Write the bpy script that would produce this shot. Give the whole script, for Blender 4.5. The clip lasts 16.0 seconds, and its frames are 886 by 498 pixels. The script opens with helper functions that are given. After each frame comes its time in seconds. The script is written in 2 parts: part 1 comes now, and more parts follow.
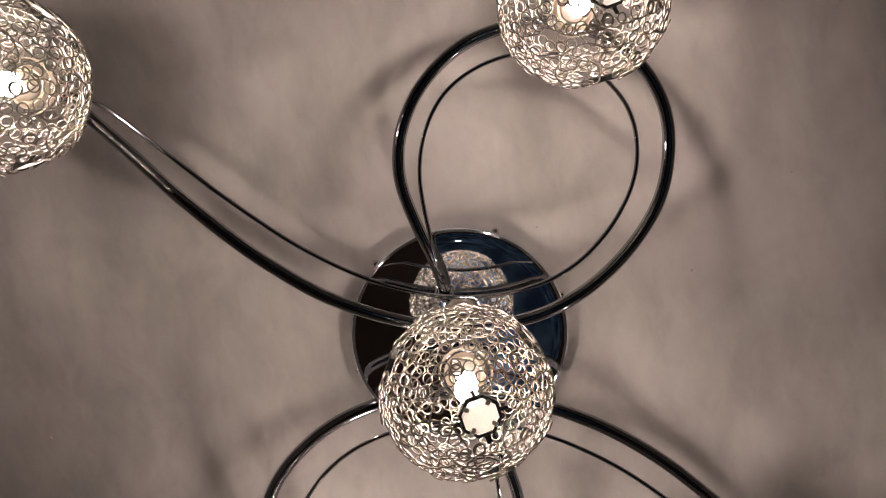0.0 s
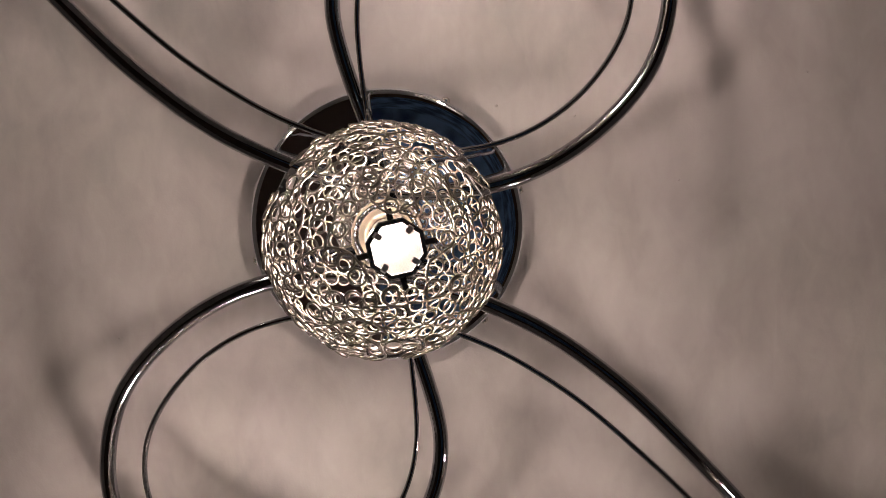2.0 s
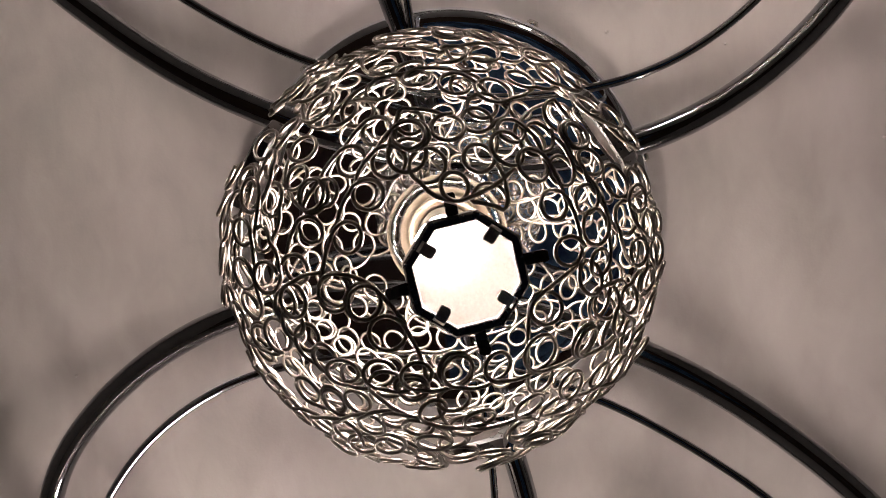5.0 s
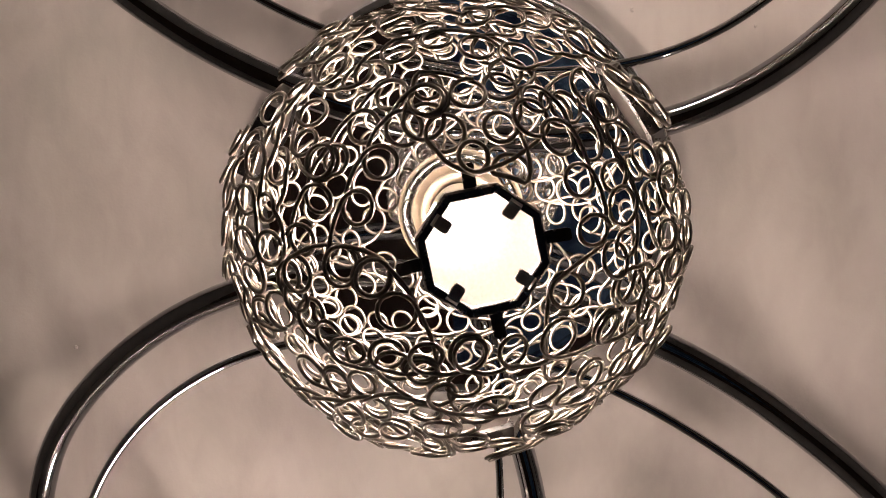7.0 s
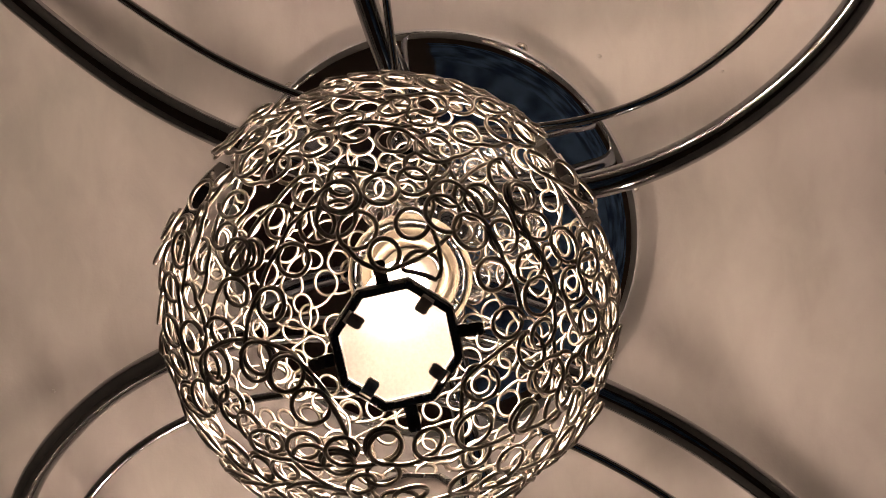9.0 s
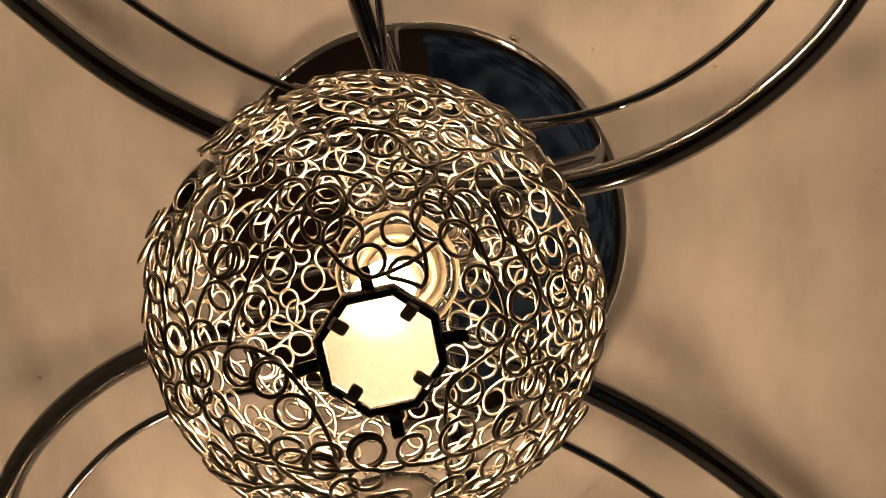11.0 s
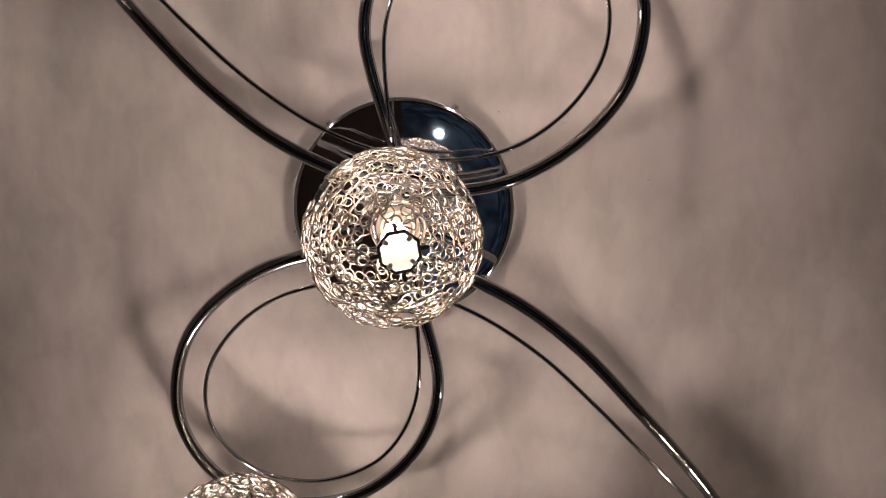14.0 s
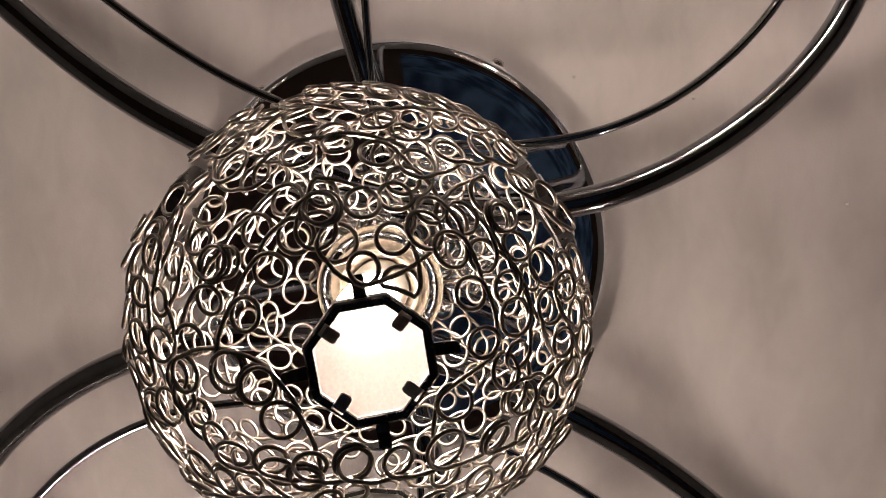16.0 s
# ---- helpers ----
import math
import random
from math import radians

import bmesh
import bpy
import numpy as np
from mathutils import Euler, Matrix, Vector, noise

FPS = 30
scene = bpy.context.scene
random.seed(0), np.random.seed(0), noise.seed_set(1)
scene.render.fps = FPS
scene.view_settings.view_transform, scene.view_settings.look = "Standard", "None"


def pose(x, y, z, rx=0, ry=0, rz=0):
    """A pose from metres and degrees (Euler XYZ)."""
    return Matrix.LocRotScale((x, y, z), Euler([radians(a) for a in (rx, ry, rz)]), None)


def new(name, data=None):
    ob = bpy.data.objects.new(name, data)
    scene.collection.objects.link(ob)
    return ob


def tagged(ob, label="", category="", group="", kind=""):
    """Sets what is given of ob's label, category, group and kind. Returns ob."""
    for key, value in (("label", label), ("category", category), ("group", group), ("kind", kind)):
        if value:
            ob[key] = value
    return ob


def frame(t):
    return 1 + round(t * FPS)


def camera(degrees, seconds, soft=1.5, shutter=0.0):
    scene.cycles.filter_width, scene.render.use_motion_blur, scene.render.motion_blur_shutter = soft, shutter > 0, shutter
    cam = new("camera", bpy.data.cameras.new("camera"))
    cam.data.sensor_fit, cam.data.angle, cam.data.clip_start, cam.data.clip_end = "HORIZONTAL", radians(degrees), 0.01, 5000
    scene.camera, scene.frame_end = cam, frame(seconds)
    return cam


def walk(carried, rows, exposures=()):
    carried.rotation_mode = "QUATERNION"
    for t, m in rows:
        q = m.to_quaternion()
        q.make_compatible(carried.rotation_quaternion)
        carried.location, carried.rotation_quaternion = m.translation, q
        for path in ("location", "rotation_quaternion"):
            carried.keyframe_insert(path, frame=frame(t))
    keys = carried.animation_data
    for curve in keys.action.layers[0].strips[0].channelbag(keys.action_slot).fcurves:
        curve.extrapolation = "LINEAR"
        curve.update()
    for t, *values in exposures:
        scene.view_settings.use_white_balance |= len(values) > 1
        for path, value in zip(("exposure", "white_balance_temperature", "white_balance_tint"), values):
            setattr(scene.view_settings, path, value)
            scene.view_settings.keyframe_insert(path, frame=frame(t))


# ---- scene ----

FOV = 54.45
LEVEL = 2.4745          # height of the canopy's face; the ceiling is 25.5 mm above it
cam = camera(FOV, 16.0, soft=0.9)
ROWS = [
    (0.0, 0.0244, -0.1765, -0.7290, 172.07, -0.58, 10.12),
    (0.5, 0.0214, -0.0744, -0.7130, 174.23, -0.81, 10.94),
    (1.0, -0.0040, -0.0429, -0.6609, 174.35, 0.05, 7.73),
    (1.5, 0.0157, -0.0252, -0.6328, 176.48, 0.86, 5.24),
    (2.0, 0.0217, -0.0285, -0.5948, 175.58, 1.79, 4.03),
    (2.5, 0.0156, -0.0280, -0.5468, 174.45, 2.59, 6.78),
    (3.0, 0.0273, -0.0208, -0.5202, 172.78, 0.54, 8.22),
    (5.5, 0.0140, -0.0254, -0.3865, 174.06, -2.44, 4.77),
    (6.0, 0.0209, -0.0217, -0.3844, 173.77, -2.65, 4.91),
    (6.5, 0.0161, -0.0211, -0.3894, 173.53, -2.17, 4.85),
    (7.0, 0.0133, -0.0215, -0.3888, 173.03, -3.00, 3.35),
    (7.5, 0.0078, -0.0200, -0.3888, 173.05, -2.53, 3.41),
    (8.0, 0.0257, -0.0296, -0.3892, 174.83, -3.65, 5.03),
    (8.5, 0.0252, -0.0339, -0.3878, 174.15, -3.76, 4.52),
    (9.0, 0.0347, -0.0380, -0.3874, 173.54, -3.83, 3.77),
    (11.5, 0.0360, -0.0447, -0.3857, 172.16, -3.28, 2.64),
    (12.0, 0.0350, -0.0495, -0.3916, 172.10, -3.04, 2.18),
    (12.5, 0.0380, -0.0620, -0.4442, 172.18, -1.28, 1.99),
    (13.0, 0.0416, -0.0746, -0.5366, 172.79, -2.64, 1.46),
    (13.5, 0.0448, -0.0811, -0.6321, 170.18, 0.46, 0.41),
    (14.0, 0.0481, -0.0864, -0.7240, 170.46, -0.95, 1.61),
    (14.5, 0.0454, -0.0797, -0.7128, 170.30, -1.92, 0.66),
    (15.0, 0.0383, -0.0576, -0.5929, 172.59, -0.80, 0.87),
    (15.5, 0.0413, -0.0301, -0.4777, 174.53, -2.12, 1.25),
    (16.0, 0.0300, -0.0397, -0.3859, 174.26, -1.27, 0.87),
]
EXPOSURES = [(0.0, 0.46, 6700, 5), (1.0, 0.66, 6500, 6), (2.0, 0.51, 6700, 8), (3.0, 0.31, 6800, 8), (5.5, 0.56, 6400, 5), (6.5, 0.66, 6600, 6), (7.0, 0.71, 7100, 8), (8.0, 0.61, 8000, 9), (9.0, 0.66, 8000, 9),
             (11.3, 0.61, 13200, 8), (11.8, 0.61, 11300, 9), (12.5, 0.40, 8700, 10), (13.0, 0.40, 7600, 10), (14.0, 0.62, 6900, 9), (15.0, 0.51, 6800, 8), (16.0, 0.51, 6800, 6)]
walk(cam, [(t, pose(x, y, LEVEL + z, rx, ry, rz)) for t, x, y, z, rx, ry, rz in ROWS], EXPOSURES)

# ---- world and light ----
world = bpy.data.worlds.new("world")
scene.world = world
world.use_nodes = True
world.node_tree.nodes["Background"].inputs[0].default_value = (0.3, 0.38, 0.5, 1)
world.node_tree.nodes["Background"].inputs[1].default_value = 0.02
GLOW = 320.0            # radiance of the five capsule bulbs


# ---- materials ----
def material(name):
    m = bpy.data.materials.new(name)
    m.use_nodes = True
    nt = m.node_tree
    return m, nt, nt.nodes, nt.links, nt.nodes["Principled BSDF"]


def plain(name, colour, rough=0.5, metal=0.0, grain=0.0, scale=400.0, bump=0.0):
    m, nt, n, l, b = material(name)
    b.inputs["Base Color"].default_value = (*colour, 1)
    b.inputs["Roughness"].default_value = rough
    b.inputs["Metallic"].default_value = metal
    if grain or bump:
        tc = n.new("ShaderNodeTexCoord")
        nz = n.new("ShaderNodeTexNoise")
        nz.inputs["Scale"].default_value = scale
        nz.inputs["Detail"].default_value = 4
        l.new(tc.outputs["Object"], nz.inputs["Vector"])
        mr = n.new("ShaderNodeMapRange")
        mr.inputs["To Min"].default_value = max(0.0, rough - grain)
        mr.inputs["To Max"].default_value = rough + grain
        l.new(nz.outputs["Fac"], mr.inputs["Value"])
        l.new(mr.outputs["Result"], b.inputs["Roughness"])
        if bump:
            bp = n.new("ShaderNodeBump")
            bp.inputs["Strength"].default_value = bump
            bp.inputs["Distance"].default_value = 0.0005
            l.new(nz.outputs["Fac"], bp.inputs["Height"])
            l.new(bp.outputs["Normal"], b.inputs["Normal"])
    return m


def plaster():
    """Trowelled grey-beige plaster: broad cloudy patches, smaller smears of the trowel, fine grain."""
    m, nt, n, l, b = material("trowelled_plaster")
    tc = n.new("ShaderNodeTexCoord")

    def cloud(scale, detail, warp, stretch, turn):
        mp = n.new("ShaderNodeMapping")
        mp.inputs["Scale"].default_value = stretch
        mp.inputs["Rotation"].default_value = (0, 0, turn)
        t = n.new("ShaderNodeTexNoise")
        t.inputs["Scale"].default_value, t.inputs["Detail"].default_value = scale, detail
        t.inputs["Distortion"].default_value = warp
        l.new(tc.outputs["Object"], mp.inputs["Vector"])
        l.new(mp.outputs["Vector"], t.inputs["Vector"])
        return t.outputs["Fac"]

    def mix(a, k, c):
        q = n.new("ShaderNodeMath")
        q.operation = "MULTIPLY_ADD"
        q.inputs[1].default_value = k
        l.new(a, q.inputs[0])
        l.new(c, q.inputs[2])
        return q.outputs[0]
    def scaled(a, k):
        q = n.new("ShaderNodeMath")
        q.operation = "MULTIPLY"
        q.inputs[1].default_value = k
        l.new(a, q.inputs[0])
        return q.outputs[0]
    big = cloud(5.0, 4, 0.15, (1, 1, 1), 0.3)
    mid = cloud(15.0, 7, 0.5, (1.25, 0.8, 1.0), 0.2)
    hue = cloud(9.0, 3, 0.4, (1, 1, 1), 2.0)
    smear = cloud(46.0, 5, 0.8, (1.5, 0.7, 1.0), -0.5)
    fine = cloud(700.0, 3, 0.0, (1, 1, 1), 0.0)
    tone = mix(smear, 0.22, mix(mid, 0.60, scaled(big, 0.52)))
    ramp = n.new("ShaderNodeValToRGB")
    e = ramp.color_ramp.elements
    e[0].position, e[0].color = 0.50, (0.278, 0.262, 0.244, 1)
    e[1].position, e[1].color = 0.84, (0.418, 0.387, 0.362, 1)
    e.new(0.62).color = (0.339, 0.310, 0.288, 1)
    e.new(0.72).color = (0.380, 0.349, 0.326, 1)
    l.new(tone, ramp.inputs["Fac"])
    tint = n.new("ShaderNodeMixRGB")
    tint.blend_type = "MULTIPLY"
    tint.inputs["Color2"].default_value = (0.975, 0.95, 0.975, 1)
    mr = n.new("ShaderNodeMapRange")
    mr.inputs["From Min"].default_value, mr.inputs["From Max"].default_value = 0.35, 0.65
    l.new(hue, mr.inputs["Value"])
    l.new(mr.outputs["Result"], tint.inputs["Fac"])
    l.new(ramp.outputs["Color"], tint.inputs["Color1"])
    l.new(tint.outputs["Color"], b.inputs["Base Color"])
    b.inputs["Roughness"].default_value = 0.6
    bp = n.new("ShaderNodeBump")
    bp.inputs["Strength"].default_value, bp.inputs["Distance"].default_value = 0.4, 0.003
    l.new(mix(fine, 0.06, mid), bp.inputs["Height"])
    l.new(bp.outputs["Normal"], b.inputs["Normal"])
    return m


def glass(name, colour, rough, ior=1.5):
    m, nt, n, l, b = material(name)
    b.inputs["Base Color"].default_value = (*colour, 1)
    b.inputs["Transmission Weight"].default_value = 1.0
    b.inputs["Roughness"].default_value = rough
    b.inputs["IOR"].default_value = ior
    return m


def frosted():
    """Sandblasted crystal plate: glows softly from the bulb behind it and lets a blurred image of the bulb through."""
    m, nt, n, l, b = material("frosted_crystal")
    b.inputs["Base Color"].default_value = (0.66, 0.64, 0.62, 1)
    b.inputs["Transmission Weight"].default_value = 1.0
    b.inputs["IOR"].default_value = 1.2
    tc = n.new("ShaderNodeTexCoord")
    nz = n.new("ShaderNodeTexNoise")
    nz.inputs["Scale"].default_value, nz.inputs["Detail"].default_value = 1400.0, 3
    l.new(tc.outputs["Object"], nz.inputs["Vector"])
    mr = n.new("ShaderNodeMapRange")
    mr.inputs["To Min"].default_value, mr.inputs["To Max"].default_value = 0.26, 0.46
    l.new(nz.outputs["Fac"], mr.inputs["Value"])
    l.new(mr.outputs["Result"], b.inputs["Roughness"])
    sp = n.new("ShaderNodeValToRGB")
    sp.color_ramp.elements[0].position, sp.color_ramp.elements[0].color = 0.3, (0.29, 0.258, 0.245, 1)
    sp.color_ramp.elements[1].position, sp.color_ramp.elements[1].color = 0.7, (0.42, 0.38, 0.355, 1)
    l.new(nz.outputs["Fac"], sp.inputs["Fac"])
    tr = n.new("ShaderNodeBsdfTranslucent")
    l.new(sp.outputs["Color"], tr.inputs["Color"])
    mx = n.new("ShaderNodeMixShader")
    mx.inputs["Fac"].default_value = 0.66
    l.new(b.outputs["BSDF"], mx.inputs[1])
    l.new(tr.outputs["BSDF"], mx.inputs[2])
    l.new(mx.outputs["Shader"], n["Material Output"].inputs["Surface"])
    return m


def mirror_panel():
    """Unseen blue panel, mirrored in the canopy: dark and lighter blue patches, uneven surface."""
    m, nt, n, l, b = material("blue_mirror_panel")
    tc = n.new("ShaderNodeTexCoord")
    nz = n.new("ShaderNodeTexNoise")
    nz.inputs["Scale"].default_value, nz.inputs["Detail"].default_value = 7.0, 5
    l.new(tc.outputs["Object"], nz.inputs["Vector"])
    rp = n.new("ShaderNodeValToRGB")
    rp.color_ramp.elements[0].position, rp.color_ramp.elements[0].color = 0.42, (0.06, 0.13, 0.32, 1)
    rp.color_ramp.elements[1].position, rp.color_ramp.elements[1].color = 0.60, (0.30, 0.56, 0.94, 1)
    l.new(nz.outputs["Fac"], rp.inputs["Fac"])
    l.new(rp.outputs["Color"], b.inputs["Base Color"])
    b.inputs["Roughness"].default_value = 0.9
    fine_noise = n.new("ShaderNodeTexNoise")
    fine_noise.inputs["Scale"].default_value = 260.0
    l.new(tc.outputs["Object"], fine_noise.inputs["Vector"])
    bp = n.new("ShaderNodeBump")
    bp.inputs["Strength"].default_value, bp.inputs["Distance"].default_value = 0.6, 0.004
    l.new(fine_noise.outputs["Fac"], bp.inputs["Height"])
    l.new(bp.outputs["Normal"], b.inputs["Normal"])
    return m


def glowing(name, colour, strength):
    m, nt, n, l, b = material(name)
    b.inputs["Base Color"].default_value = (*colour, 1)
    b.inputs["Emission Color"].default_value = (*colour, 1)
    b.inputs["Emission Strength"].default_value = strength
    return m


PLASTER = plaster()
CHROME_BLACK = plain("black_chrome", (0.33, 0.34, 0.36), 0.06, 1.0, 0.04, 60.0)
CANOPY_CHROME = plain("canopy_chrome", (0.82, 0.86, 0.92), 0.035, 1.0, 0.02, 40.0)
WIRE_METAL = plain("nickel_wire", (0.178, 0.155, 0.135), 0.33, 1.0, 0.06, 900.0)
SETTING_METAL = plain("dark_setting_metal", (0.07, 0.068, 0.068), 0.3, 1.0, 0.12, 700.0)
STEEL = plain("screw_steel", (0.7, 0.68, 0.64), 0.2, 1.0, 0.05, 300.0)
PRONG_METAL = plain("prong_metal", (0.48, 0.46, 0.44), 0.35, 1.0, 0.12, 700.0)
CERAMIC = plain("brass_socket", (0.33, 0.27, 0.20), 0.35, 0.0, 0.08, 200.0)
BULB_BASE = plain("bulb_ceramic", (0.55, 0.5, 0.43), 0.4, 0.0, 0.1, 200.0)
CRYSTAL = frosted()
CLEAR = glass("clear_glass", (0.93, 0.97, 0.98), 0.02)
BULB = glowing("bulb_glow", (1.0, 0.83, 0.78), GLOW)
WALL_PAINT = plain("wall_paint", (0.72, 0.69, 0.65), 0.7, 0.0, 0.1, 30.0, 0.2)
FLOOR_MAT = plain("dark_floor", (0.10, 0.06, 0.042), 0.5, 0.0, 0.12, 20.0, 0.1)
MIRRORED_BLUE = mirror_panel()


# ---- helpers for meshes ----
def mesh_of(name, bm, mat, smooth=True):
    me = bpy.data.meshes.new(name)
    bm.to_mesh(me)
    bm.free()
    me.materials.append(mat)
    if smooth:
        for p in me.polygons:
            p.use_smooth = True
    return me


def part(name, bm, mat, parent=None, label="", smooth=True):
    ob = new(name, mesh_of(name, bm, mat, smooth))
    if parent is not None:
        ob.parent = parent
    if label:
        ob["label"] = label
    return ob


def slab(name, lo, hi, mat, label, category):
    bm = bmesh.new()
    bmesh.ops.create_cube(bm, size=1.0)
    c = [(a + b) / 2 for a, b in zip(lo, hi)]
    for v in bm.verts:
        v.co = Vector([c[i] + v.co[i] * (hi[i] - lo[i]) for i in range(3)])
    return tagged(part(name, bm, mat, None, "", False), label, category, kind="structure")


def smooth_path(ctrl, per):
    """Points along a Catmull-Rom curve through ctrl."""
    P = [Vector(c) for c in ctrl]
    P = [2 * P[0] - P[1]] + P + [2 * P[-1] - P[-2]]
    out = []
    for i in range(len(P) - 3):
        a, b, c, d = P[i:i + 4]
        for k in range(per):
            t = k / per
            out.append(0.5 * (2 * b + (c - a) * t + (2 * a - 5 * b + 4 * c - d) * t ** 2 + (3 * b - 3 * c + d - a) * t ** 3))
    out.append(P[-2])
    return out


def sweep(bm, pts, radius, sides, cap=True):
    """A round bar along pts, its rings carried along with no twist."""
    n = len(pts)
    tang = [(pts[min(i + 1, n - 1)] - pts[max(i - 1, 0)]).normalized() for i in range(n)]
    side = tang[0].orthogonal().normalized()
    rings = []
    for i in range(n):
        side = side - tang[i] * side.dot(tang[i])
        if side.length < 1e-6:
            side = tang[i].orthogonal()
        side.normalize()
        other = tang[i].cross(side)
        r = radius(i / (n - 1)) if callable(radius) else radius
        rings.append([bm.verts.new(pts[i] + r * (math.cos(a) * side + math.sin(a) * other)) for a in (2 * math.pi * k / sides for k in range(sides))])
    for p, q in zip(rings, rings[1:]):
        for k in range(sides):
            bm.faces.new((p[k], p[(k + 1) % sides], q[(k + 1) % sides], q[k]))
    if cap:
        bm.faces.new(rings[0][::-1])
        bm.faces.new(rings[-1])
    return bm


def lathe(bm, profile, steps, centre=(0, 0, 0)):
    """Turns (radius, z) pairs about the upright axis through centre; a radius of 0 closes the end."""
    c = Vector(centre)
    rings = []
    for r, z in profile:
        if r < 1e-7:
            rings.append([bm.verts.new(c + Vector((0, 0, z)))])
        else:
            rings.append([bm.verts.new(c + Vector((r * math.cos(a), r * math.sin(a), z))) for a in (2 * math.pi * k / steps for k in range(steps))])
    for p, q in zip(rings, rings[1:]):
        for k in range(steps):
            k2 = (k + 1) % steps
            if len(p) == 1:
                bm.faces.new((p[0], q[k2], q[k]))
            elif len(q) == 1:
                bm.faces.new((p[k], p[k2], q[0]))
            else:
                bm.faces.new((p[k], p[k2], q[k2], q[k]))
    bmesh.ops.recalc_face_normals(bm, faces=bm.faces)
    return bm


# ---- the room ----
CEIL = LEVEL + 0.0255
bm = bmesh.new()
bmesh.ops.create_cube(bm, size=1.0)
for v in bm.verts:
    v.co = Vector((v.co.x * 4.4, v.co.y * 3.8, CEIL + 0.06 + v.co.z * 0.12))
for x, y, r in ((0.309, -0.088, 0.0011), (0.212, -0.017, 0.0013), (-0.199, 0.068, 0.0012), (0.083, -0.079, 0.0012), (-0.386, 0.035, 0.0016), (-0.324, -0.037, 0.001), (0.139, -0.068, 0.0009)):
    bmesh.ops.create_icosphere(bm, subdivisions=1, radius=r, matrix=Matrix.Translation((x, y, CEIL)))
tagged(part("ceiling", bm, PLASTER, None, "", False), "grey-beige trowelled plaster ceiling with cloudy patches", "ceiling", kind="structure")
slab("floor", (-2.2, -1.9, -0.1), (2.2, 1.9, 0.0), FLOOR_MAT, "dark floor far below the lamp, unlit", "floor")
# unseen panel added below the lamp so the canopy mirrors patchy blue
bm = bmesh.new()
bmesh.ops.create_cube(bm, size=1.0)
for v in bm.verts:
    v.co = Vector((0.6 + v.co.x * 1.5, -0.1 + v.co.y * 2.2, 0.006 + v.co.z * 0.012))
bmesh.ops.bevel(bm, geom=bm.edges[:], offset=0.004, segments=2, affect="EDGES")
tagged(part("rug", bm, MIRRORED_BLUE), "unseen mottled blue panel on the dark floor, added to be mirrored in the canopy", "rug")
bm = bmesh.new()
for z0, z1, r in ((0.0, 0.012, 0.026),):
    bmesh.ops.create_cone(bm, segments=40, radius1=r, radius2=r * 0.94, depth=z1 - z0, cap_ends=True, matrix=Matrix.Translation((0.03, -0.085, (z0 + z1) / 2)))
light_body = new("floor_light")
light_body.location = (0, 0, 0.012)
tagged(light_body, "small round white light on the floor, mirrored as a glint in the canopy", "light")
part("body", bm, plain("light_body", (0.3, 0.3, 0.32), 0.4), light_body)
bm = bmesh.new()
bmesh.ops.create_cone(bm, segments=40, radius1=0.018, radius2=0.0165, depth=0.003, cap_ends=True, matrix=Matrix.Translation((0.03, -0.085, 0.0136)))
part("lens", bm, glowing("floor_light_glow", (0.85, 0.93, 1.0), 9.0), light_body, "glowing lens")
slab("wall_north", (-2.2, -2.0, 0.0), (2.2, -1.9, CEIL), WALL_PAINT, "plain pale painted wall closing the room", "wall")
slab("wall_south", (-2.2, 1.9, 0.0), (2.2, 2.0, CEIL), WALL_PAINT, "plain pale painted wall closing the room", "wall")
slab("wall_west", (-2.3, -2.0, 0.0), (-2.2, 2.0, CEIL), WALL_PAINT, "plain pale painted wall closing the room", "wall")
slab("wall_east", (2.2, -2.0, 0.0), (2.3, 2.0, CEIL), WALL_PAINT, "plain pale painted wall closing the room", "wall")

# ---- the ceiling lamp ----
lamp = new("ceiling_lamp")
lamp.location = (0, 0, LEVEL)
tagged(lamp, "black chrome ceiling lamp with looped arms and five lit wire globes", "ceiling lamp")

# canopy: a shallow polished dish with a rolled edge
bm = bmesh.new()
RB = 0.0951
prof = [(0, -0.0013)] + [(r, -0.0013 + r * r / 6.0) for r in (0.01, 0.02, 0.03, 0.04, 0.05, 0.06, 0.07, 0.08, 0.087)] + [(0.0905, 0.0006), (0.0932, 0.0016), (0.0946, 0.0034), (RB, 0.0057), (RB, 0.0245), (0.0925, 0.0252), (0, 0.0252)]
canopy = part("canopy", lathe(bm, prof, 128), CANOPY_CHROME, lamp, "round polished black chrome canopy dish")
for ang in (-11, -61, -130, 169, 119, 49):
    a = radians(ang)
    bm = bmesh.new()
    lathe(bm, [(0, 0.0035), (0.0022, 0.003), (0.0031, 0.0015), (0.0031, -0.001), (0, -0.001)], 14)
    sc = part("screw", bm, STEEL, canopy)
    sc.matrix_basis = Matrix.Translation((RB * math.cos(a), RB * math.sin(a), 0.0135)) @ Vector((math.cos(a), math.sin(a), 0)).to_track_quat("Z", "Y").to_matrix().to_4x4()

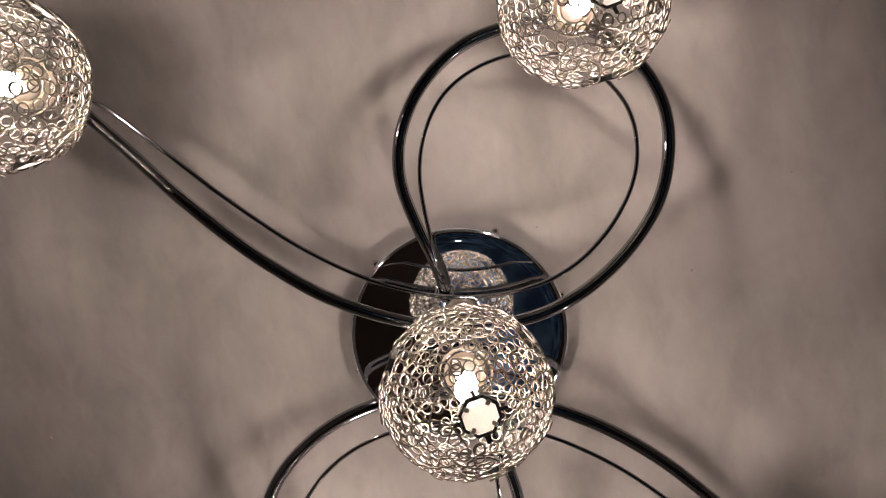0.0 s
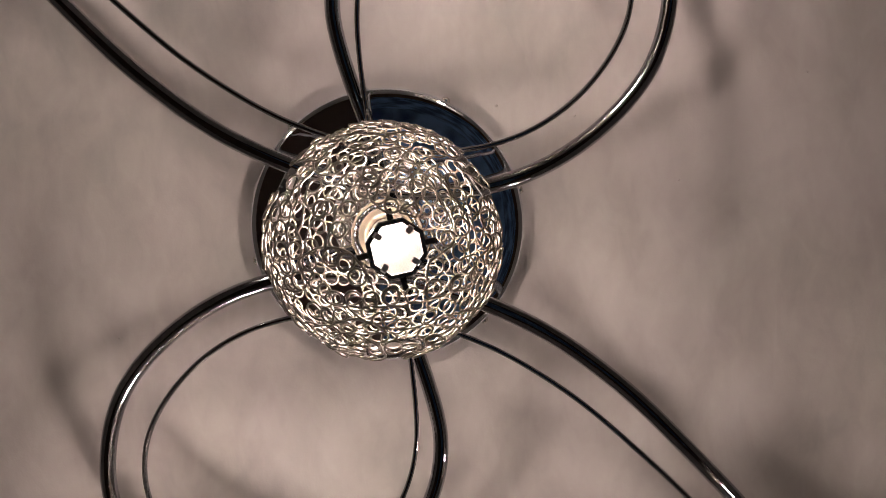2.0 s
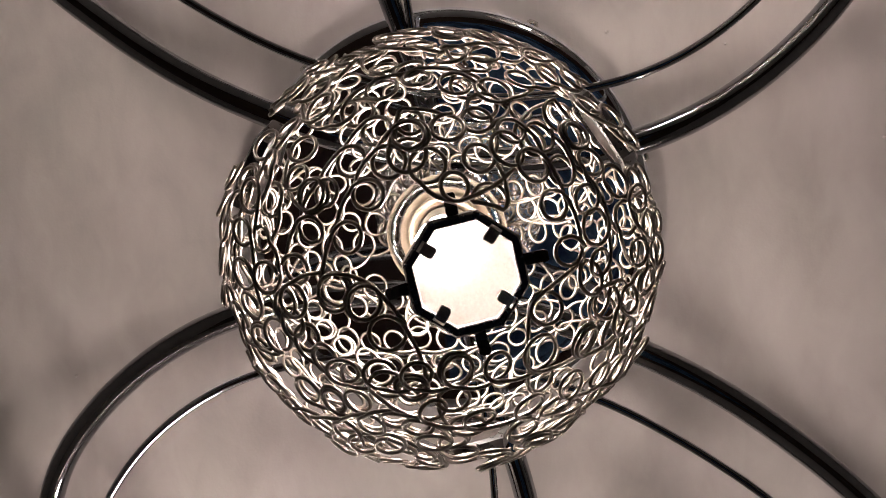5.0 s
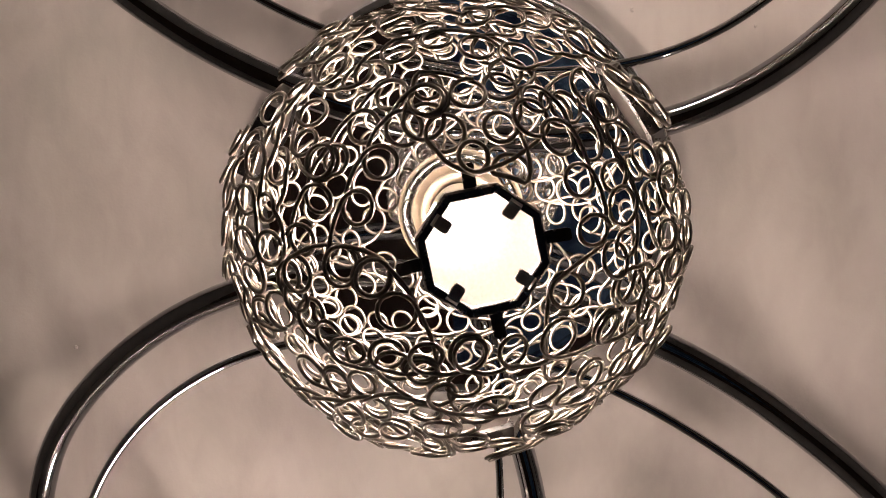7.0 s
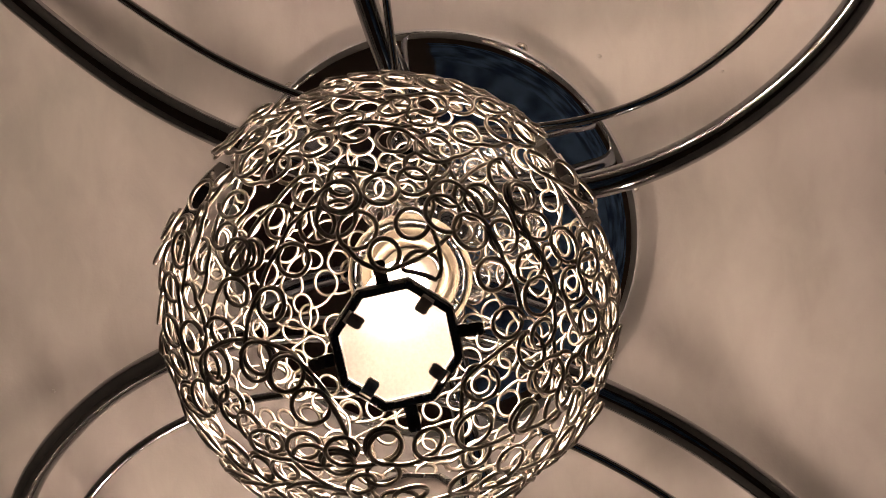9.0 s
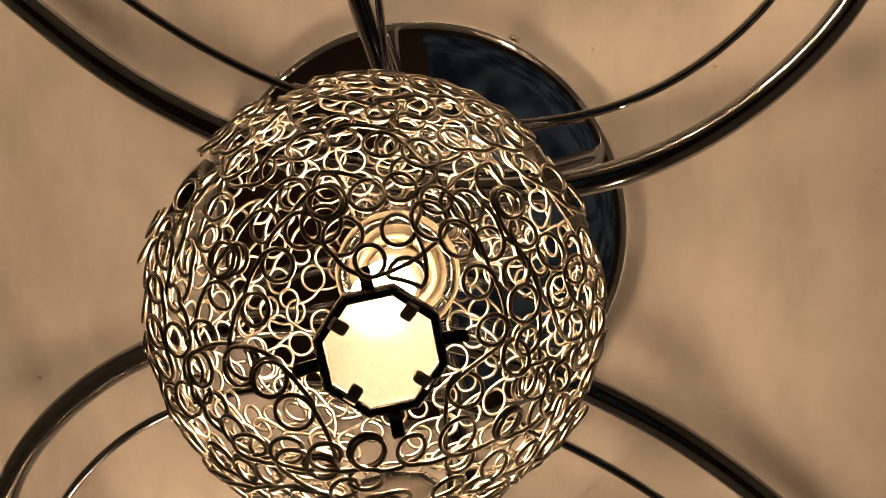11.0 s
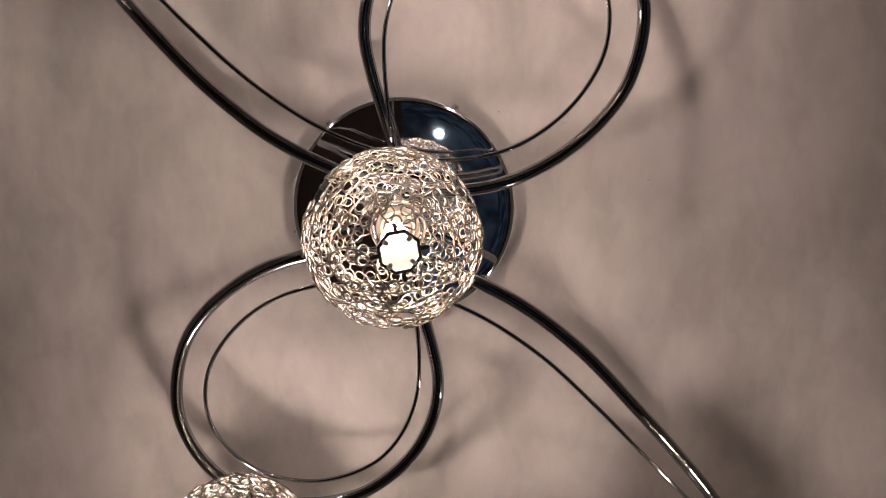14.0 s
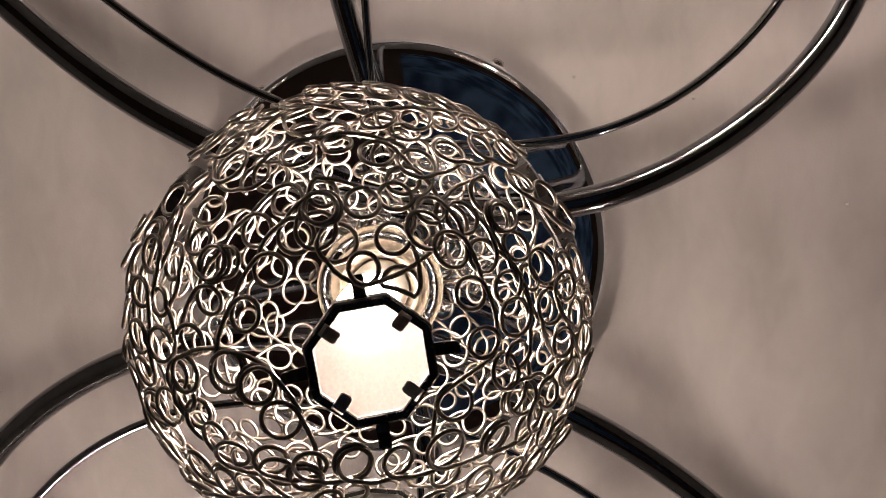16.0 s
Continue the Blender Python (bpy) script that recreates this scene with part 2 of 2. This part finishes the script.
# the two looped arms: each rises from the canopy, makes one open loop, crosses the canopy and runs out to a far globe
TUBE = [(-0.0044, -0.0414, -0.0008), (-0.0065, -0.0605, -0.0161), (-0.0245, -0.1438, -0.0210), (-0.0046, -0.2022, -0.0236), (0.0450, -0.2404, -0.0275), (0.1100, -0.2461, -0.0300),
        (0.1659, -0.2184, -0.0318), (0.1933, -0.1630, -0.0356), (0.1795, -0.0968, -0.0425), (0.1299, -0.0478, -0.0572), (0.0659, -0.0234, -0.0710), (-0.0093, -0.0282, -0.0740),
        (-0.0788, -0.0575, -0.0752), (-0.1349, -0.1006, -0.0716), (-0.1865, -0.1571, -0.0704), (-0.2307, -0.2107, -0.0600), (-0.2579, -0.2479, -0.0701), (-0.2617, -0.2568, -0.1080)]
ROD = [(-0.0030, -0.0415, -0.0016), (-0.0069, -0.0693, -0.0221), (-0.0069, -0.1502, -0.0267), (0.0217, -0.2037, -0.0301), (0.0748, -0.2250, -0.0335), (0.1289, -0.2119, -0.0399),
       (0.1612, -0.1708, -0.0484), (0.1593, -0.1205, -0.0582), (0.1262, -0.0757, -0.0679), (0.0766, -0.0495, -0.0753), (0.0141, -0.0476, -0.0739), (-0.0473, -0.0677, -0.0719),
       (-0.1028, -0.1043, -0.0697), (-0.1508, -0.1500, -0.0706), (-0.1927, -0.1955, -0.0695), (-0.2317, -0.2371, -0.0650), (-0.2542, -0.2546, -0.0772)]
NEAR_GLOBE = Vector((0.1285, -0.2470, -0.1150))
FAR_GLOBE = Vector((-0.2618, -0.2576, -0.1660))
MID_GLOBE = Vector((0.0035, -0.0005, -0.1611))
turned = pose(0.0023, 0.0012, -0.0028, 0, 0, 180.38)


def half(p, lift=0.0):
    """The same place on the second arm, which is the first turned half round the upright axis."""
    return turned @ Vector(p)


for k in range(2):
    place = (lambda p: Vector(p)) if k == 0 else half
    tube = [place(p) for p in TUBE]
    rod = [place(p) for p in ROD]
    if k:
        tube[0].z, rod[0].z = -0.002, -0.002
    arm = part("arm", sweep(bmesh.new(), smooth_path(tube, 14), 0.0052, 20), CHROME_BLACK, lamp, "thick looped black chrome tube arm")
    part("rod", sweep(bmesh.new(), smooth_path(rod, 14), 0.0017, 10), CHROME_BLACK, lamp, "thin chrome rod following the arm")
    bm = bmesh.new()
    c = place((-0.006, -0.0416, 0))
    lathe(bm, [(0.0085, 0.001), (0.0085, -0.004), (0.0072, -0.0056), (0.0046, -0.006), (0.0046, -0.003)], 28, (c.x, c.y, -0.002))
    part("collar", bm, CHROME_BLACK, arm)

# ---- the wire globes ----
R_CAGE = 0.0590         # radius of the curled wire's middle surface
R_PLATE = 0.0535        # distance of the crystal plates from the globe's middle
PLATES = [(8.0, 0.6)] + [(90 * math.cos(radians(a)), 90 * math.sin(radians(a))) for a in (-31, 89, 209)]     # way of each plate from straight down, degrees east and south


def outward(a, b):
    """Direction from the globe's middle, tilted a degrees to +x and b degrees to +y from straight down."""
    th, ph = radians(math.hypot(a, b)), math.atan2(b, a)
    return Vector((math.sin(th) * math.cos(ph), math.sin(th) * math.sin(ph), -math.cos(th)))


# strands of curls round the lowest plate: start, middle and end by way, number of curls, side on which the curls lie
STRANDS = [(-22, 24, 8, 25, 46, 22, 8, 1), (-5, -33, -15, -20, -24, 0, 5, 1), (-13, -36, -25, -22, -35, -5, 5, 1),
           (12, -47, 26, -28, 35, -3, 6, -1), (-18, -43, -6, -50, 13, -49, 4, -1), (-1, -20, 7, -15, 21, -22, 3, 1),
           (-33, 0, -12, 1, -3, 24, 5, -1), (20, 29, 21, 8, 35, 1, 3, -1), (35, -29, 43, -14, 53, 4, 5, 1),
           (23, -33, 35, -41, 41, -32, 3, -1), (-15, 27, 1, 38, 20, 39, 4, 1), (-39, 6, -34, 16, -22, 25, 5, 1),
           (-7, -27, -4, -37, 7, -35, 3, -1)]


AXES = [outward(*p) for p in PLATES]
CLEAR_COS = math.cos(radians(15.6))     # no wire runs within this of a plate
PITCH = 0.0085          # way from curl to curl along a strand
R_CURL = 0.0040         # radius of a curl


def curl(path, side, rng):
    """One strand: a wire along path (unit directions, one a curl) that makes one full round turn to its side at each step."""
    out = []
    off = rng.uniform(-0.0010, 0.0010)
    lean = rng.uniform(-0.0007, 0.0007)

    def put(d, lift):
        d = d.normalized()
        for ax in AXES:
            c0 = d.dot(ax)
            if c0 > CLEAR_COS:
                away = d - ax * c0
                if away.length > 1e-6:
                    d = ax * CLEAR_COS + away.normalized() * math.sqrt(1 - CLEAR_COS ** 2)
        out.append(d * (R_CAGE + off + lift))

    n = len(path)
    for i, c in enumerate(path):
        t = path[min(i + 1, n - 1)] - path[max(i - 1, 0)]
        t = (t - c * t.dot(c)).normalized()
        w = c.cross(t) * side
        r = R_CURL * rng.uniform(0.84, 1.1)
        rx = r * rng.uniform(0.9, 1.06)
        tilt = rng.uniform(-0.0007, 0.0007)
        skew = rng.uniform(-0.25, 0.25)
        turns = 1.0 if rng.random() < 0.86 else 2.0
        steps = int(18 * turns)
        for k in range(steps + 1):
            u = k / steps
            th = 2 * math.pi * turns * u + skew * math.sin(math.pi * u)
            grow = 1.0 - 0.16 * u if turns > 1 else 1.0
            p = c * R_CAGE + t * (rx * grow * math.sin(th)) + w * (r * grow * (1 - math.cos(th)))
            p += t * (0.0011 * (u - 0.5))
            put(p, 0.0005 * (2 * u - 1) + lean * math.sin(th) + tilt * (1 - math.cos(th)))
        if i < n - 1:
            q = path[i + 1]
            sag = rng.uniform(0.0002, 0.0012)
            for u in (0.3, 0.5, 0.7):
                put((c.lerp(q, u)).normalized() * R_CAGE - w * (sag * math.sin(math.pi * u)), 0.0005 * (1 - 2 * u))
    return out


def cage(rng):
    """The strands of a globe's cage: the named ones below, the rest filled in until few gaps are left."""
    N = 1500
    sample = []
    for i in range(N):
        z = 1 - 2 * (i + 0.5) / N
        r, ph = math.sqrt(1 - z * z), i * math.pi * (3 - math.sqrt(5))
        sample.append((r * math.cos(ph), r * math.sin(ph), z))
    S = np.array(sample)
    load = np.zeros(N)
    for d in AXES:
        load[S @ np.array(d) > math.cos(radians(17.0))] = 9
    load[S[:, 2] > math.cos(radians(17))] = 9

    def near_to(q, t, side):
        """The samples under the curl that stands on q, where the strand runs along t."""
        w = q.cross(t).normalized() * side
        m = (q * R_CAGE + w * R_CURL).normalized()
        return S @ np.array(m) > math.cos(0.0051 / R_CAGE)
    strands = []
    for a0, b0, a1, b1, a2, b2, n, side in STRANDS:
        A, B, C = outward(a0, b0), outward(a1, b1), outward(a2, b2)
        path = []
        for k in range(n):
            u = k / (n - 1)
            path.append((A * (2 * u - 1) * (u - 1) + B * 4 * u * (1 - u) + C * u * (2 * u - 1)).normalized())
        strands.append((path, side))
        for p, q in zip(path, path[1:] + [path[-1] * 2 - path[-2]]):
            load[near_to(p, q - p, side)] += 1
    for _ in range(500):
        free = np.flatnonzero(load < 1)
        if len(free) < 110:
            break
        start = free[rng.randrange(len(free))]
        p = Vector(S[start])
        t = p.orthogonal().normalized()
        t.rotate(Matrix.Rotation(rng.uniform(0, 6.28), 3, p))
        path, side = [p], rng.choice((-1, 1))
        trial = load.copy()
        for k in range(rng.randint(4, 9)):
            best = None
            for turn in (-36, -18, 0, 18, 36):
                tt = t.copy()
                tt.rotate(Matrix.Rotation(radians(turn + rng.uniform(-6, 6)), 3, p))
                q = (p + tt * PITCH * rng.uniform(0.92, 1.1) / R_CAGE).normalized()
                cost = trial[near_to(q, tt, side)].mean() + abs(turn) * 0.002
                if best is None or cost < best[0]:
                    best = (cost, q, tt)
            if best[0] > 0.65:
                break
            p, t = best[1], (best[1] - p).normalized()
            t = (t - p * t.dot(p)).normalized()
            path.append(p)
            trial[near_to(p, t, side)] += 1
        if len(path) > 2:
            load = trial
            load[near_to(path[0], path[1] - path[0], side)] += 1
            strands.append((path, side))
        else:
            load[start] += 0.34
    return strands


def facing(d, spin):
    """Turns local -z to the direction d, with the plate's first edge at spin degrees."""
    return d.to_track_quat("-Z", "Y").to_matrix().to_4x4() @ pose(0, 0, 0, 0, 0, spin)


def plate_mesh():
    """An eight-sided crystal plate: flat face, cut edge, thin body. Outward is -z."""
    bm = bmesh.new()
    rings = []
    for r, z in ((0.0112, 0.0014), (0.0124, 0.0006), (0.0124, -0.0006), (0.0116, -0.0012)):
        rings.append([bm.verts.new((r * math.cos(radians(45 * k + 22.5)), r * math.sin(radians(45 * k + 22.5)), z)) for k in range(8)])
    for p, q in zip(rings, rings[1:]):
        for k in range(8):
            bm.faces.new((p[k], q[k], q[(k + 1) % 8], p[(k + 1) % 8]))
    bm.faces.new(rings[0])
    bm.faces.new(rings[-1][::-1])
    bmesh.ops.recalc_face_normals(bm, faces=bm.faces)
    return bm


def setting_mesh():
    """The dark metal rim round a plate: an eight-sided band."""
    bm = bmesh.new()
    prof = [(0.0121, -0.0021), (0.0137, -0.0022), (0.0142, -0.0017), (0.0142, 0.0018), (0.0121, 0.0022)]
    rings = [[bm.verts.new((r * math.cos(radians(45 * k + 22.5)), r * math.sin(radians(45 * k + 22.5)), z)) for k in range(8)] for r, z in prof]
    for i in range(len(rings)):
        p, q = rings[i], rings[(i + 1) % len(rings)]
        for k in range(8):
            bm.faces.new((p[k], p[(k + 1) % 8], q[(k + 1) % 8], q[k]))
    bmesh.ops.recalc_face_normals(bm, faces=bm.faces)
    return bm


def strip_mesh(prof, width):
    """A thin bent strip along +x: prof holds (distance, height) pairs; the free end is rounded."""
    bm = bmesh.new()
    rows = []
    for i, (r, z) in enumerate(prof):
        w = width * (0.72 if i == len(prof) - 1 else 1.0)
        rows.append([bm.verts.new((r, o, z + dz)) for dz, o in ((0.0003, -w / 2), (0.0003, w / 2), (-0.0003, w / 2), (-0.0003, -w / 2))])
    for p, q in zip(rows, rows[1:]):
        for k in range(4):
            bm.faces.new((p[k], p[(k + 1) % 4], q[(k + 1) % 4], q[k]))
    bm.faces.new(rows[0])
    bm.faces.new(rows[-1][::-1])
    bmesh.ops.recalc_face_normals(bm, faces=bm.faces)
    return bm


rng = random.Random(7)
STRAND_MESHES = []
for path, side in cage(rng):
    STRAND_MESHES.append(mesh_of("wire_strand", sweep(bmesh.new(), curl(path, side, rng), 0.00054, 8), WIRE_METAL))
bm = bmesh.new()
ring = [Vector((0.0168 * math.cos(a), 0.0168 * math.sin(a), 0.0563)) for a in (2 * math.pi * k / 40 for k in range(41))]
sweep(bm, ring, 0.0008, 6, False)
TOP_RING = mesh_of("top_ring", bm, WIRE_METAL)
PRONG = mesh_of("prong", strip_mesh([(0.0122, -0.0021), (0.0116, -0.0026), (0.0106, -0.0024), (0.0088, -0.0019), (0.0083, -0.0018)], 0.0027), PRONG_METAL, False)
STRAP = mesh_of("strap", strip_mesh([(0.0124, -0.0004), (0.0150, -0.0010), (0.0168, -0.0018), (0.0176, -0.0022), (0.0182, -0.0024)], 0.0027), SETTING_METAL, False)
PLATE = mesh_of("plate", plate_mesh(), CRYSTAL, False)
SETTING = mesh_of("setting", setting_mesh(), SETTING_METAL, False)
bm = bmesh.new()
lathe(bm, [(0, -0.009), (0.003, -0.0085), (0.006, -0.0066), (0.0074, -0.0035), (0.0079, 0.0), (0.0079, 0.0205), (0.0070, 0.0225), (0, 0.0225)], 28)
BULB_MESH = mesh_of("bulb", bm, BULB)
bm = bmesh.new()
lathe(bm, [(0, 0.0228), (0.0066, 0.0228), (0.0078, 0.0245), (0.0080, 0.034), (0.0092, 0.036), (0.0092, 0.048), (0, 0.048)], 28)
BASE_MESH = mesh_of("bulb_base", bm, BULB_BASE)
bm = bmesh.new()
ring = [(0.0178 + 0.0023 * math.cos(a), 0.0450 + 0.0030 * math.sin(a)) for a in (2 * math.pi * k / 12 for k in range(13))]
lathe(bm, ring, 48)
bmesh.ops.remove_doubles(bm, verts=bm.verts, dist=1e-6)
RING_MESH = mesh_of("glass_ring", bm, CLEAR)
bm = bmesh.new()
lathe(bm, [(0.0088, 0.047), (0.0112, 0.0425), (0.0124, 0.0425), (0.0130, 0.044), (0.0132, 0.0495), (0.0165, 0.0505), (0.0165, 0.062), (0.011, 0.066), (0.005, 0.067), (0, 0.067)], 36)
SOCKET_MESH = mesh_of("socket", bm, CERAMIC)


def globe(c, spin, stem_top):
    """One lit globe: cage with its four plates, bulb, glass ring and socket, hung by a stem that reaches up to stem_top."""
    base = Matrix.Translation(c) @ pose(0, 0, 0, 0, 0, spin)

    def add(name, me, parent, m, label=""):
        ob = new(name, me)
        ob.parent = parent
        ob.matrix_basis = m
        if label:
            ob["label"] = label
        return ob
    shade = add("globe_shade", TOP_RING, lamp, base, "round openwork shade of curled dark nickel wire")
    for me in STRAND_MESHES:
        add("wire_strand", me, shade, Matrix.Identity(4))
    for p in PLATES:
        d = outward(*p)
        m = Matrix.Translation(d * (R_PLATE if p is PLATES[0] else R_PLATE + 0.0015)) @ facing(d, PLATE_SPIN)
        add("setting", SETTING, shade, m, "dark metal octagonal setting")
        for k in range(4):
            if p is PLATES[0]:
                add("strap", STRAP, shade, m @ pose(0, 0, 0, 0, 0, 90 * k))
            add("prong", PRONG, shade, m @ pose(0, 0, 0, 0, 0, 90 * k + 45))
        add("crystal", PLATE, shade, m, "frosted octagonal crystal plate glowing from the bulb")
    bulb = add("bulb", BULB_MESH, lamp, base, "lit warm white capsule bulb")
    add("bulb_base", BASE_MESH, bulb, Matrix.Identity(4), "cream ceramic bulb base")
    add("glass_ring", RING_MESH, lamp, base, "clear glass ring round the bulb")
    add("socket", SOCKET_MESH, lamp, base, "brass-coloured lamp socket")
    if stem_top is not None:
        z0, z1 = c.z + 0.064, stem_top
        bm = bmesh.new()
        lathe(bm, [(0, z0), (0.0125, z0), (0.0125, z0 + 0.004), (0.006, z0 + 0.007), (0.0046, z0 + 0.009), (0.0046, z1), (0, z1)], 24, (c.x, c.y, 0))
        part("stem", bm, CHROME_BLACK, lamp)


PLATE_SPIN = -12.5
globe(MID_GLOBE, 0, -0.002)
globe(NEAR_GLOBE, -3, -0.027)
globe(half(NEAR_GLOBE), 131, -0.036)
globe(FAR_GLOBE, -11, None)
globe(half(FAR_GLOBE), 169, None)
